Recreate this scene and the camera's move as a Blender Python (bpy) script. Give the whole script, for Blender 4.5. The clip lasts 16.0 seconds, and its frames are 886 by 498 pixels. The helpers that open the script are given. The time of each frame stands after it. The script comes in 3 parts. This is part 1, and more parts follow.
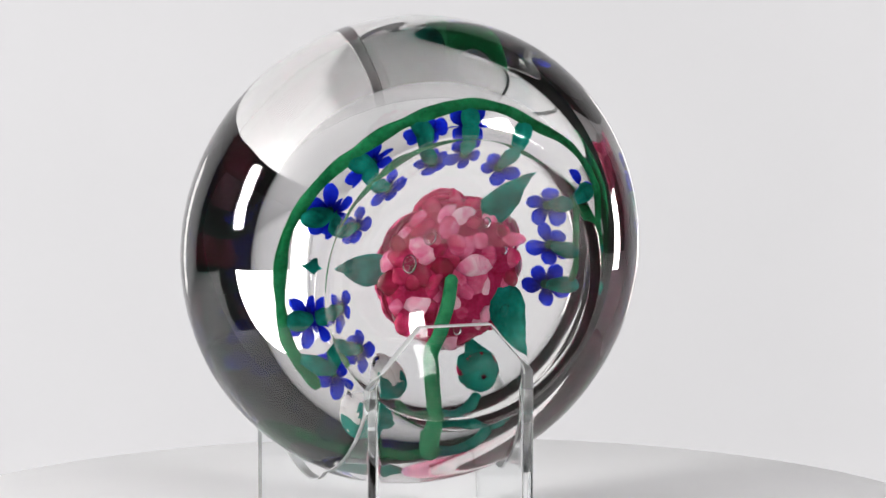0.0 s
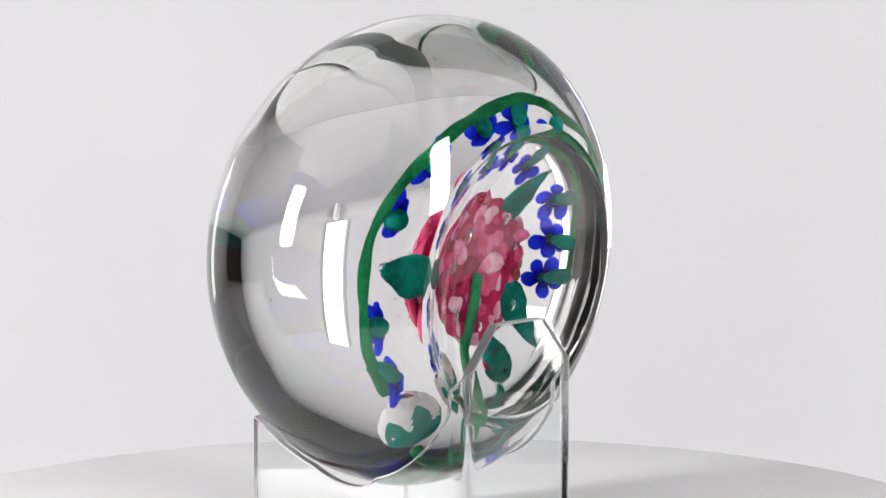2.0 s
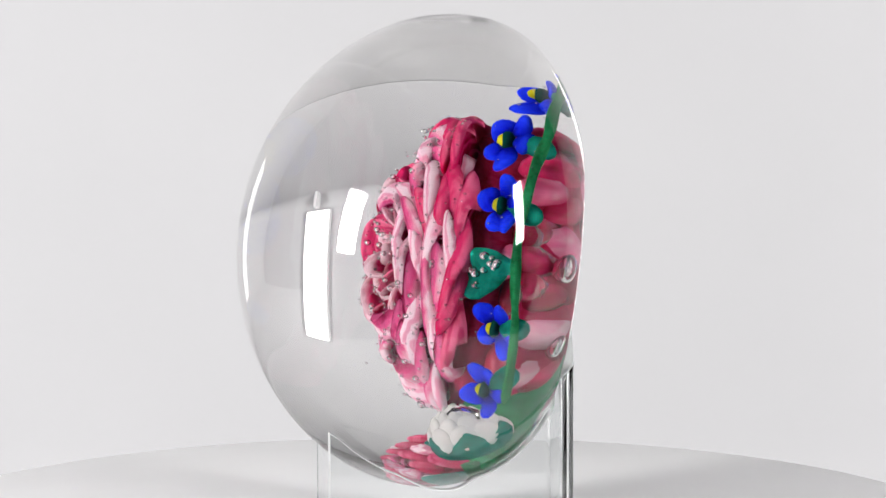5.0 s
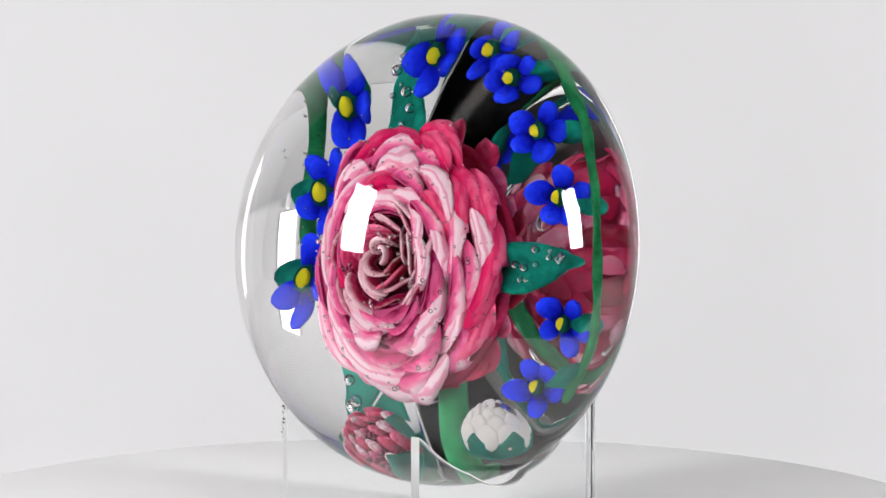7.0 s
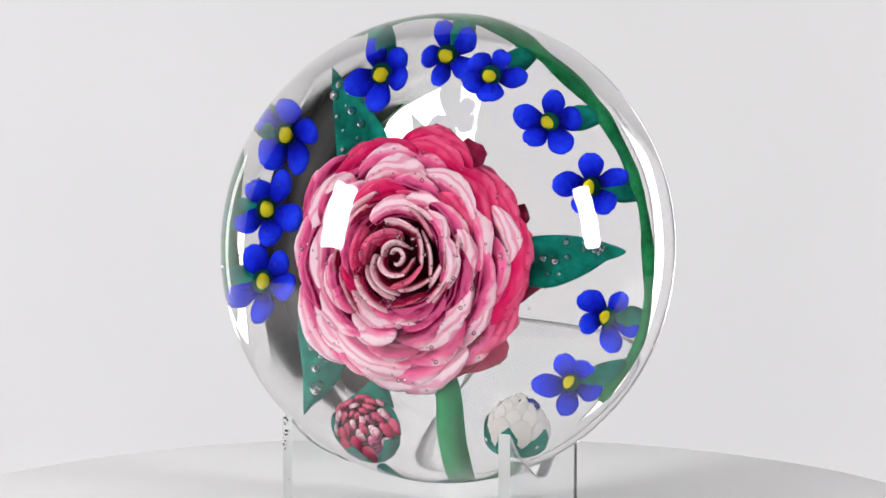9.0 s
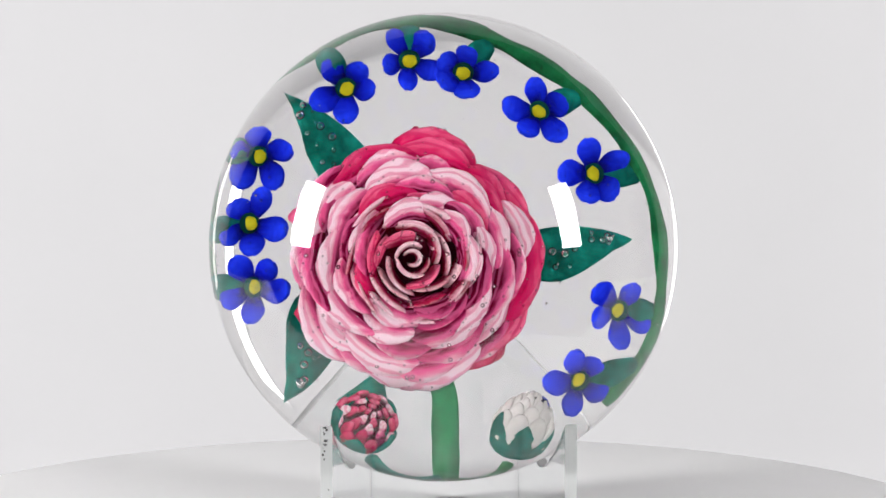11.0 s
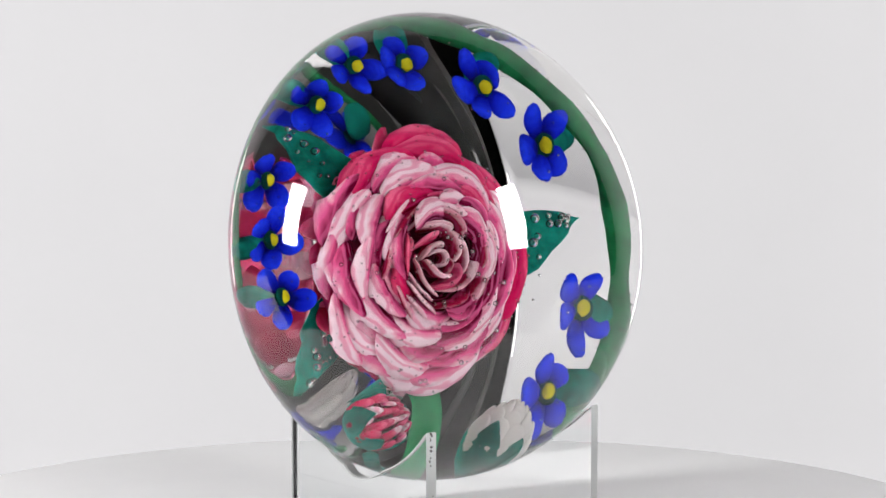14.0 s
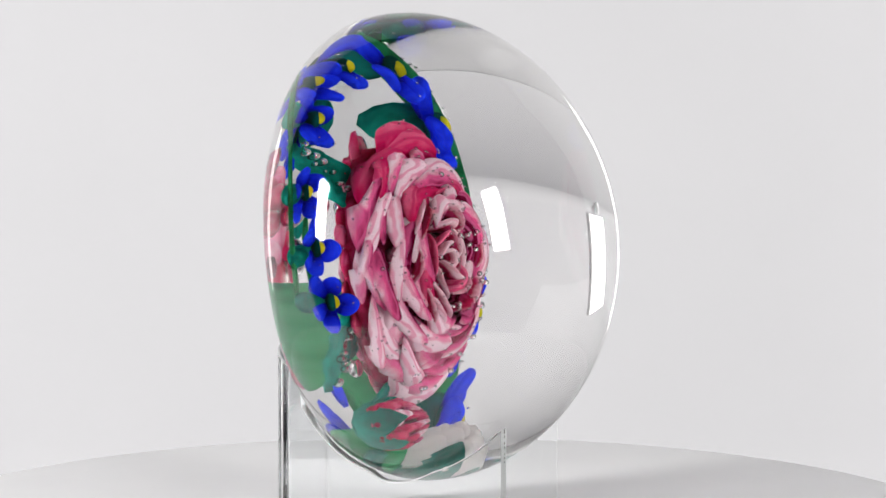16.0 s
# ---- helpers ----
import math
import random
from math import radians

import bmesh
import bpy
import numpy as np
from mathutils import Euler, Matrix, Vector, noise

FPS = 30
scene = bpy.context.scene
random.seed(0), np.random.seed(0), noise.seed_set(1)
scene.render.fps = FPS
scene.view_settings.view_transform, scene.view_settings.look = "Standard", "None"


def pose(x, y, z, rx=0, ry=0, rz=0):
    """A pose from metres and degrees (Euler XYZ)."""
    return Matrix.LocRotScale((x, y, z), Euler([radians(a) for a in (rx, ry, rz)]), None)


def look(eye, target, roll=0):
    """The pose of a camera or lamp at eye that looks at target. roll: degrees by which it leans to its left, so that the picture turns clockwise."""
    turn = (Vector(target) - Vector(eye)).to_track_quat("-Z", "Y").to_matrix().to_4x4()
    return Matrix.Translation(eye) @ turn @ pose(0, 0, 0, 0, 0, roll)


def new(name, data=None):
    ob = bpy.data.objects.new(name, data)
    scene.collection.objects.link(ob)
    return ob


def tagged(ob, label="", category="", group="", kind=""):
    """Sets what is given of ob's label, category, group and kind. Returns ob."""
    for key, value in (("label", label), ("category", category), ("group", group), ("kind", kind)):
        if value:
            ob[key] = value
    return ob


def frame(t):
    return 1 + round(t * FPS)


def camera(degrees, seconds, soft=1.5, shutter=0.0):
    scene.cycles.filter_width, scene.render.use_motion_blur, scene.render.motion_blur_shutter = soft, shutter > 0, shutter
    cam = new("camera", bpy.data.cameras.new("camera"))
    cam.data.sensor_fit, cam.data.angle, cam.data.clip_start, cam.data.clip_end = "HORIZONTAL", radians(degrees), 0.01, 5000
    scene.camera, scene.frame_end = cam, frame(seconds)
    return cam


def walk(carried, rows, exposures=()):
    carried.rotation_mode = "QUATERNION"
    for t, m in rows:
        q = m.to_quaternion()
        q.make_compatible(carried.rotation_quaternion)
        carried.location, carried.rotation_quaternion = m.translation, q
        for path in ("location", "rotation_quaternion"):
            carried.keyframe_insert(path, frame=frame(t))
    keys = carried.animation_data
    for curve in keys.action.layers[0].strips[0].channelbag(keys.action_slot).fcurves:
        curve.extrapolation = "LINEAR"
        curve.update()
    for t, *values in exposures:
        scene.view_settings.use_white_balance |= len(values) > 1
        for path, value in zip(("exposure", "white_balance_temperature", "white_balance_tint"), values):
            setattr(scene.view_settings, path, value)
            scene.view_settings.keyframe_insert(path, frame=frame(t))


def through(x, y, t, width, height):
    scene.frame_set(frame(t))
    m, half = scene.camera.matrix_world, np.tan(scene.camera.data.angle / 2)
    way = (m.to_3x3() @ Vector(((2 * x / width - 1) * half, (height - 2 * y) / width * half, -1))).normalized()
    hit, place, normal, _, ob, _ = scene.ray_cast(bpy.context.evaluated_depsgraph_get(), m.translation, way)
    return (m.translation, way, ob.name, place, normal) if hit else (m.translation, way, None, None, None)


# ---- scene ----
from mathutils.bvhtree import BVHTree

# All lengths of the glasswork are in tenths of a millimetre, times U for metres.
U = 1e-4
SECONDS = 16.0

# ---- camera: stands still, long macro lens, looks slightly down on the turntable ----
cam = camera(14.89, SECONDS, soft=1.5)
CAM = pose(0.003019, -0.6, 0.11595, 90 - 6.236, 0, 0)
walk(cam, [(0.0, CAM), (SECONDS, CAM)])

# ---- world: a dim studio ----
world = bpy.data.worlds.new("studio")
scene.world = world
world.use_nodes = True
world.node_tree.nodes["Background"].inputs[0].default_value = (0.9, 0.95, 1.0, 1)
world.node_tree.nodes["Background"].inputs[1].default_value = 0.02

# ---- the two softboxes, at either side ahead of the turntable ----
SUBJECT = Vector((0, 0, 0.05))


def softbox(azimuth, elevation, distance, wide, high, watts):
    az, el = radians(azimuth), radians(elevation)
    eye = SUBJECT + distance * Vector((math.sin(az) * math.cos(el), -math.cos(az) * math.cos(el), math.sin(el)))
    data = bpy.data.lights.new("softbox_light", "AREA")
    data.shape, data.size, data.size_y, data.energy = "RECTANGLE", wide, high, watts
    data.color = (1.0, 0.985, 0.97)
    ob = new("softbox_light", data)
    ob.matrix_world = look(eye, SUBJECT)
    return ob


softbox(-64, 16, 1.1, 0.22, 0.47, 27.5)
softbox(60, 16, 1.1, 0.19, 0.47, 17.8)


# ---- materials ----
def material(name):
    mat = bpy.data.materials.new(name)
    mat.use_nodes = True
    nodes, links = mat.node_tree.nodes, mat.node_tree.links
    return mat, nodes, links, nodes["Principled BSDF"]


def node(nodes, kind, **values):
    made = nodes.new(kind)
    for key, value in values.items():
        made.inputs[key.replace("_", " ")].default_value = value
    return made


def ramp(nodes, *stops):
    made = nodes.new("ShaderNodeValToRGB")
    el = made.color_ramp.elements
    while len(el) < len(stops):
        el.new(0.5)
    for e, (at, colour) in zip(el, stops):
        e.position, e.color = at, (*colour, 1)
    return made


def clear_glass(name, ior, colour=(1, 1, 1), rough=0.0):
    mat, nodes, links, bsdf = material(name)
    nodes.remove(bsdf)
    glass = node(nodes, "ShaderNodeBsdfGlass", IOR=ior, Roughness=rough, Color=(*colour, 1))
    links.new(glass.outputs[0], nodes["Material Output"].inputs["Surface"])
    return mat


def inlay(name, dark, light, scale, through=0.3, stretch=(1, 1, 1)):
    """Coloured glass set in the clear body: no surface gloss of its own, cloudy colour, some light comes through."""
    mat, nodes, links, bsdf = material(name)
    nodes.remove(bsdf)
    coord = nodes.new("ShaderNodeTexCoord")
    mapping = nodes.new("ShaderNodeMapping")
    mapping.inputs["Scale"].default_value = stretch
    links.new(coord.outputs["Object"], mapping.inputs["Vector"])
    grain = node(nodes, "ShaderNodeTexNoise", Scale=scale, Detail=4.0, Distortion=0.6)
    links.new(mapping.outputs[0], grain.inputs["Vector"])
    fine = node(nodes, "ShaderNodeTexNoise", Scale=scale * 7, Detail=2.0)
    links.new(mapping.outputs[0], fine.inputs["Vector"])
    both = nodes.new("ShaderNodeMix")
    both.inputs[0].default_value = 0.3
    links.new(grain.outputs["Fac"], both.inputs[2]), links.new(fine.outputs["Fac"], both.inputs[3])
    tint = ramp(nodes, (0.32, dark), (0.68, light))
    links.new(both.outputs[0], tint.inputs[0])
    shell_bsdf = nodes.new("ShaderNodeBsdfDiffuse")
    passing = nodes.new("ShaderNodeBsdfTranslucent")
    mix = nodes.new("ShaderNodeMixShader")
    mix.inputs[0].default_value = through
    bump = node(nodes, "ShaderNodeBump", Strength=0.25, Distance=0.0002)
    links.new(fine.outputs["Fac"], bump.inputs["Height"])
    for s in (shell_bsdf, passing):
        links.new(tint.outputs[0], s.inputs["Color"])
        links.new(bump.outputs[0], s.inputs["Normal"])
    links.new(shell_bsdf.outputs[0], mix.inputs[1]), links.new(passing.outputs[0], mix.inputs[2])
    links.new(mix.outputs[0], nodes["Material Output"].inputs["Surface"])
    return mat


def petal_glass(name, base, middle, tip, streak, at=(0.3, 0.58, 0.84), vary=0.34, lined=0.7, cloudy=0.7):
    """Pulled petal glass: deep colour at the foot, paler to the tip, with swirled streaks; each petal differs."""
    mat, nodes, links, bsdf = material(name)
    nodes.remove(bsdf)
    uv = nodes.new("ShaderNodeUVMap")
    info = nodes.new("ShaderNodeObjectInfo")
    coord = nodes.new("ShaderNodeTexCoord")
    shift = nodes.new("ShaderNodeVectorMath")
    shift.operation = "MULTIPLY_ADD"
    shift.inputs[1].default_value = (1, 1, 1)
    links.new(coord.outputs["UV"], shift.inputs[0])
    spread = nodes.new("ShaderNodeMath")
    spread.operation = "MULTIPLY"
    spread.inputs[1].default_value = 37.0
    links.new(info.outputs["Random"], spread.inputs[0])
    links.new(spread.outputs[0], shift.inputs[2])
    swirl = node(nodes, "ShaderNodeTexWave", Scale=1.5, Distortion=9.0, Detail=2.0, Detail_Scale=1.2)
    swirl.bands_direction = "Y"
    links.new(shift.outputs[0], swirl.inputs["Vector"])
    cloud = node(nodes, "ShaderNodeTexNoise", Scale=2.2, Detail=3.0, Distortion=1.5)
    links.new(shift.outputs[0], cloud.inputs["Vector"])
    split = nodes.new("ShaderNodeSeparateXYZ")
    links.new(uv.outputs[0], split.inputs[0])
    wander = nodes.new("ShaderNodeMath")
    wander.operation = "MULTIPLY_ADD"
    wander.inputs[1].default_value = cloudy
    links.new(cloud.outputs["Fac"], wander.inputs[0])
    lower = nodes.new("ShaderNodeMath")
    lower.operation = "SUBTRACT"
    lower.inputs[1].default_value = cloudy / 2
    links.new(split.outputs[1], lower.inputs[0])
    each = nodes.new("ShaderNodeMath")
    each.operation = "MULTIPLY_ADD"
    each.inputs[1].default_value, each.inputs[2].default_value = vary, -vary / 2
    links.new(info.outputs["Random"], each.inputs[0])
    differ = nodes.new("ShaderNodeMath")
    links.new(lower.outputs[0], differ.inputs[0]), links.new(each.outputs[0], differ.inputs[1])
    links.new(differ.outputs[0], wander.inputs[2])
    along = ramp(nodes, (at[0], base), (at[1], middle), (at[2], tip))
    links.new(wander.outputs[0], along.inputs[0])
    lines = ramp(nodes, (0.45, (0, 0, 0)), (0.9, (1, 1, 1)))
    links.new(swirl.outputs["Fac"], lines.inputs[0])
    faint = nodes.new("ShaderNodeMath")
    faint.operation = "MULTIPLY"
    faint.inputs[1].default_value = lined
    links.new(lines.outputs[0], faint.inputs[0])
    mixed = nodes.new("ShaderNodeMix")
    mixed.data_type = "RGBA"
    links.new(faint.outputs[0], mixed.inputs[0])
    links.new(along.outputs[0], mixed.inputs[6])
    mixed.inputs[7].default_value = (*streak, 1)
    diffuse = nodes.new("ShaderNodeBsdfDiffuse")
    passing = nodes.new("ShaderNodeBsdfTranslucent")
    mix = nodes.new("ShaderNodeMixShader")
    mix.inputs[0].default_value = 0.2
    links.new(mixed.outputs[2], diffuse.inputs[0]), links.new(mixed.outputs[2], passing.inputs[0])
    links.new(diffuse.outputs[0], mix.inputs[1]), links.new(passing.outputs[0], mix.inputs[2])
    links.new(mix.outputs[0], nodes["Material Output"].inputs["Surface"])
    return mat


def matte(name, colour, rough=0.6, scale=40.0, vary=0.04):
    mat, nodes, links, bsdf = material(name)
    coord = nodes.new("ShaderNodeTexCoord")
    grain = node(nodes, "ShaderNodeTexNoise", Scale=scale, Detail=5.0)
    links.new(coord.outputs["Object"], grain.inputs["Vector"])
    low = tuple(c * (1 - vary) for c in colour)
    high = tuple(min(1, c * (1 + vary)) for c in colour)
    tint = ramp(nodes, (0.35, low), (0.65, high))
    links.new(grain.outputs["Fac"], tint.inputs[0])
    links.new(tint.outputs[0], bsdf.inputs["Base Color"])
    bsdf.inputs["Roughness"].default_value = rough
    bump = node(nodes, "ShaderNodeBump", Strength=0.05, Distance=0.001)
    links.new(grain.outputs["Fac"], bump.inputs["Height"])
    links.new(bump.outputs[0], bsdf.inputs["Normal"])
    return mat


IOR = 1.590
GLASS = clear_glass("crystal", IOR, (0.975, 0.972, 0.97))
def ground_glass(name, ior, colour):
    """Hand-ground crystal of the back: faint rings left by the wheel, which streak what shows in it."""
    mat = clear_glass(name, ior, colour)
    nodes, links = mat.node_tree.nodes, mat.node_tree.links
    coord = nodes.new("ShaderNodeTexCoord")
    split = nodes.new("ShaderNodeSeparateXYZ")
    links.new(coord.outputs["Object"], split.inputs[0])
    flat = nodes.new("ShaderNodeCombineXYZ")
    links.new(split.outputs[0], flat.inputs[0]), links.new(split.outputs[1], flat.inputs[1])
    far = nodes.new("ShaderNodeVectorMath")
    far.operation = "LENGTH"
    links.new(flat.outputs[0], far.inputs[0])
    slow = nodes.new("ShaderNodeVectorMath")
    slow.operation = "SCALE"
    slow.inputs["Scale"].default_value = 0.12
    links.new(flat.outputs[0], slow.inputs[0])
    ringed = nodes.new("ShaderNodeVectorMath")
    lift = nodes.new("ShaderNodeCombineXYZ")
    links.new(far.outputs["Value"], lift.inputs[0]), links.new(split.outputs[2], lift.inputs[2])
    links.new(slow.outputs[0], ringed.inputs[0]), links.new(lift.outputs[0], ringed.inputs[1])
    rings = node(nodes, "ShaderNodeTexNoise", Scale=300.0, Detail=2.0)
    links.new(ringed.outputs[0], rings.inputs["Vector"])
    outer = nodes.new("ShaderNodeMapRange")
    outer.interpolation_type = "SMOOTHSTEP"
    outer.inputs[1].default_value, outer.inputs[2].default_value = 0.0150, 0.0215
    links.new(far.outputs["Value"], outer.inputs[0])
    bump = node(nodes, "ShaderNodeBump", Distance=0.00022)
    links.new(outer.outputs[0], bump.inputs["Strength"])
    links.new(rings.outputs["Fac"], bump.inputs["Height"])
    links.new(bump.outputs[0], nodes["Glass BSDF"].inputs["Normal"])
    grind = nodes.new("ShaderNodeMath")
    grind.operation = "MULTIPLY"
    grind.inputs[1].default_value = 0.09
    links.new(outer.outputs[0], grind.inputs[0])
    links.new(grind.outputs[0], nodes["Glass BSDF"].inputs["Roughness"])
    # ringed pale diffuse mixed in, stands in for dim room reflections in the black band
    grey_streaks = ramp(nodes, (0.36, (0.008, 0.008, 0.008)), (0.5, (0.035, 0.035, 0.035)), (0.66, (0.11, 0.11, 0.11)))
    links.new(rings.outputs["Fac"], grey_streaks.inputs[0])
    grey_lift = node(nodes, "ShaderNodeBsdfDiffuse", Color=(0.82, 0.78, 0.76, 1))
    mix = nodes.new("ShaderNodeMixShader")
    patchy = nodes.new("ShaderNodeMath")
    patchy.operation = "MULTIPLY"
    links.new(grey_streaks.outputs[0], patchy.inputs[0]), links.new(outer.outputs[0], patchy.inputs[1])
    links.new(patchy.outputs[0], mix.inputs[0])
    links.new(nodes["Glass BSDF"].outputs[0], mix.inputs[1]), links.new(grey_lift.outputs[0], mix.inputs[2])
    links.new(mix.outputs[0], nodes["Material Output"].inputs["Surface"])
    return mat


GROUND = ground_glass("ground_crystal", IOR, (0.975, 0.972, 0.97))
BUBBLE = clear_glass("air_in_crystal", 1 / IOR)
ACRYLIC = clear_glass("clear_acrylic", 1.49, (0.985, 0.99, 0.99))
SAWN = clear_glass("sawn_acrylic_edge", 1.49, (0.96, 0.97, 0.97), 0.35)
sawn_nodes, sawn_links = SAWN.node_tree.nodes, SAWN.node_tree.links
sawn_haze = node(sawn_nodes, "ShaderNodeBsdfDiffuse", Color=(0.85, 0.87, 0.87, 1))
sawn_mix = node(sawn_nodes, "ShaderNodeMixShader", Fac=0.22)
sawn_links.new(sawn_nodes["Glass BSDF"].outputs[0], sawn_mix.inputs[1])
sawn_links.new(sawn_haze.outputs[0], sawn_mix.inputs[2])
sawn_links.new(sawn_mix.outputs[0], sawn_nodes["Material Output"].inputs["Surface"])
# pink and inner petals: deep-coloured feet, darkened further as painted crevice shade
PINK = petal_glass("pink_petal", (0.16, 0.0, 0.025), (0.80, 0.10, 0.29), (0.97, 0.74, 0.83), (0.78, 0.14, 0.34), (0.47, 0.66, 0.84), 0.5, 0.6, 0.4)
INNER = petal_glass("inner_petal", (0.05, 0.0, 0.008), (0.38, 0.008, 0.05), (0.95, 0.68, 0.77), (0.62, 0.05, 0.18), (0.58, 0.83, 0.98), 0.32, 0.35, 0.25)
CRIMSON = petal_glass("crimson_petal", (0.2, 0.0, 0.02), (0.66, 0.010, 0.105), (0.84, 0.16, 0.31), (0.62, 0.02, 0.12), (0.3, 0.6, 0.98))
WHITE = inlay("white_petal", (0.86, 0.84, 0.83), (0.95, 0.94, 0.93), 150, 0.4)
BLUE = petal_glass("blue_petal", (0.002, 0.004, 0.15), (0.005, 0.013, 0.58), (0.018, 0.055, 0.95), (0.004, 0.012, 0.5), (0.1, 0.4, 0.95), 0.2, 0.2)
# dark fill standing in for shade between rose petals; also the red bud's core
GAP = inlay("dark_crimson_gap", (0.05, 0.0, 0.008), (0.12, 0.002, 0.02), 200)
HEART = inlay("crimson_rose_base", (0.34, 0.004, 0.04), (0.66, 0.05, 0.16), 260, 0.3)
YELLOW = inlay("yellow_heart", (0.55, 0.5, 0.01), (0.8, 0.72, 0.03), 500)
TEAL = inlay("teal_leaf", (0.0, 0.075, 0.062), (0.018, 0.42, 0.33), 140, 0.45)
VINE = inlay("green_vine", (0.004, 0.10, 0.035), (0.032, 0.34, 0.13), 190, 0.35)
STEM = inlay("pale_green_stem", (0.02, 0.26, 0.10), (0.09, 0.50, 0.24), 120, 0.35)
DEEP = inlay("deep_green_calyx", (0.0, 0.035, 0.03), (0.004, 0.09, 0.07), 160, 0.3)
PAPER = matte("pale_grey_paper", (0.424, 0.423, 0.437), 0.75, 6.0, 0.015)
TABLE = matte("white_laminate", (0.68, 0.68, 0.693), 0.6, 30.0, 0.02)
DARK = matte("grey_studio_paint", (0.075, 0.074, 0.073), 0.9, 3.0, 0.2)


GRIME = matte("dark_putty", (0.03, 0.028, 0.03), 0.8, 900.0, 0.3)


def chip_glass(name):
    """Fused chips of the rose's underside: each its own pink, crimson or pale rose, clouded, with a soft gloss."""
    mat, nodes, links, bsdf = material(name)
    info = nodes.new("ShaderNodeObjectInfo")
    coord = nodes.new("ShaderNodeTexCoord")
    cloud = node(nodes, "ShaderNodeTexNoise", Scale=260.0, Detail=3.0, Distortion=1.2)
    links.new(coord.outputs["Object"], cloud.inputs["Vector"])
    wander = nodes.new("ShaderNodeMath")
    wander.operation = "MULTIPLY_ADD"
    wander.inputs[1].default_value = 0.7
    links.new(cloud.outputs["Fac"], wander.inputs[0])
    lower = nodes.new("ShaderNodeMath")
    lower.operation = "MULTIPLY_ADD"
    lower.inputs[1].default_value, lower.inputs[2].default_value = 0.8, -0.33
    links.new(info.outputs["Random"], lower.inputs[0]), links.new(lower.outputs[0], wander.inputs[2])
    tint = ramp(nodes, (0.1, (0.30, 0.002, 0.03)), (0.36, (0.66, 0.02, 0.12)), (0.62, (0.85, 0.17, 0.35)), (0.9, (0.95, 0.58, 0.70)))
    links.new(wander.outputs[0], tint.inputs[0])
    links.new(tint.outputs[0], bsdf.inputs["Base Color"])
    bsdf.inputs["Roughness"].default_value = 0.25
    bsdf.inputs["Transmission Weight"].default_value = 0.12
    return mat


CHIP = chip_glass("fused_rose_chip")


# ---- mesh helpers ----
def part(name, bm, mat, parent=None, label="", smooth=True):
    """Links a bmesh as one mesh object, under a thing or a part."""
    bmesh.ops.recalc_face_normals(bm, faces=bm.faces)
    mesh = bpy.data.meshes.new(name)
    bm.to_mesh(mesh)
    bm.free()
    mesh.materials.append(mat)
    for poly in mesh.polygons:
        poly.use_smooth = smooth
    ob = new(name, mesh)
    if parent:
        ob.parent = parent
    return tagged(ob, label)


def shell(fun, nu, nv, thick):
    """A closed, puffy leaf over fun(a, b), a from -1 to 1 across, b from 0 to 1 along; thin at its rim."""
    bm = bmesh.new()
    uv = bm.loops.layers.uv.new("UVMap")
    grid = {}
    for i in range(nu + 1):
        for j in range(nv + 1):
            a, b = -math.cos(math.pi * i / nu), 0.5 - 0.5 * math.cos(math.pi * j / nv)
            p = fun(a, b)
            h = 0.02
            da = fun(min(1, a + h), b) - fun(max(-1, a - h), b)
            db = fun(a, min(1, b + h)) - fun(a, max(0, b - h))
            n = da.cross(db)
            n = n.normalized() if n.length > 1e-9 else Vector((0, 0, 1))
            edge = max(0.0, 1 - a ** 4) * max(0.0, 1 - abs(2 * b - 1) ** 6)
            d = n * thick * 0.5 * math.sqrt(edge)
            top = bm.verts.new((p + d) * U)
            low = top if edge < 1e-6 else bm.verts.new((p - d) * U)
            grid[i, j] = (top, low, (a * 0.5 + 0.5, b))
    for side in (0, 1):
        for i in range(nu):
            for j in range(nv):
                corners = [grid[i, j], grid[i + 1, j], grid[i + 1, j + 1], grid[i, j + 1]]
                if side:
                    corners.reverse()
                try:
                    face = bm.faces.new([c[side] for c in corners])
                except ValueError:
                    continue
                for loop, c in zip(face.loops, corners):
                    loop[uv].uv = c[2]
    bmesh.ops.remove_doubles(bm, verts=bm.verts, dist=1e-7)
    return bm


def smooth_path(points, steps=8):
    """A Catmull-Rom line through points, each a tuple of any length."""
    pts = [np.array(p, float) for p in points]
    pts = [2 * pts[0] - pts[1]] + pts + [2 * pts[-1] - pts[-2]]
    line = []
    for k in range(1, len(pts) - 2):
        p0, p1, p2, p3 = pts[k - 1:k + 3]
        for s in range(steps):
            t = s / steps
            line.append(0.5 * (2 * p1 + (p2 - p0) * t + (2 * p0 - 5 * p1 + 4 * p2 - p3) * t * t + (3 * p1 - p0 - 3 * p2 + p3) * t ** 3))
    return line + [pts[-2]]


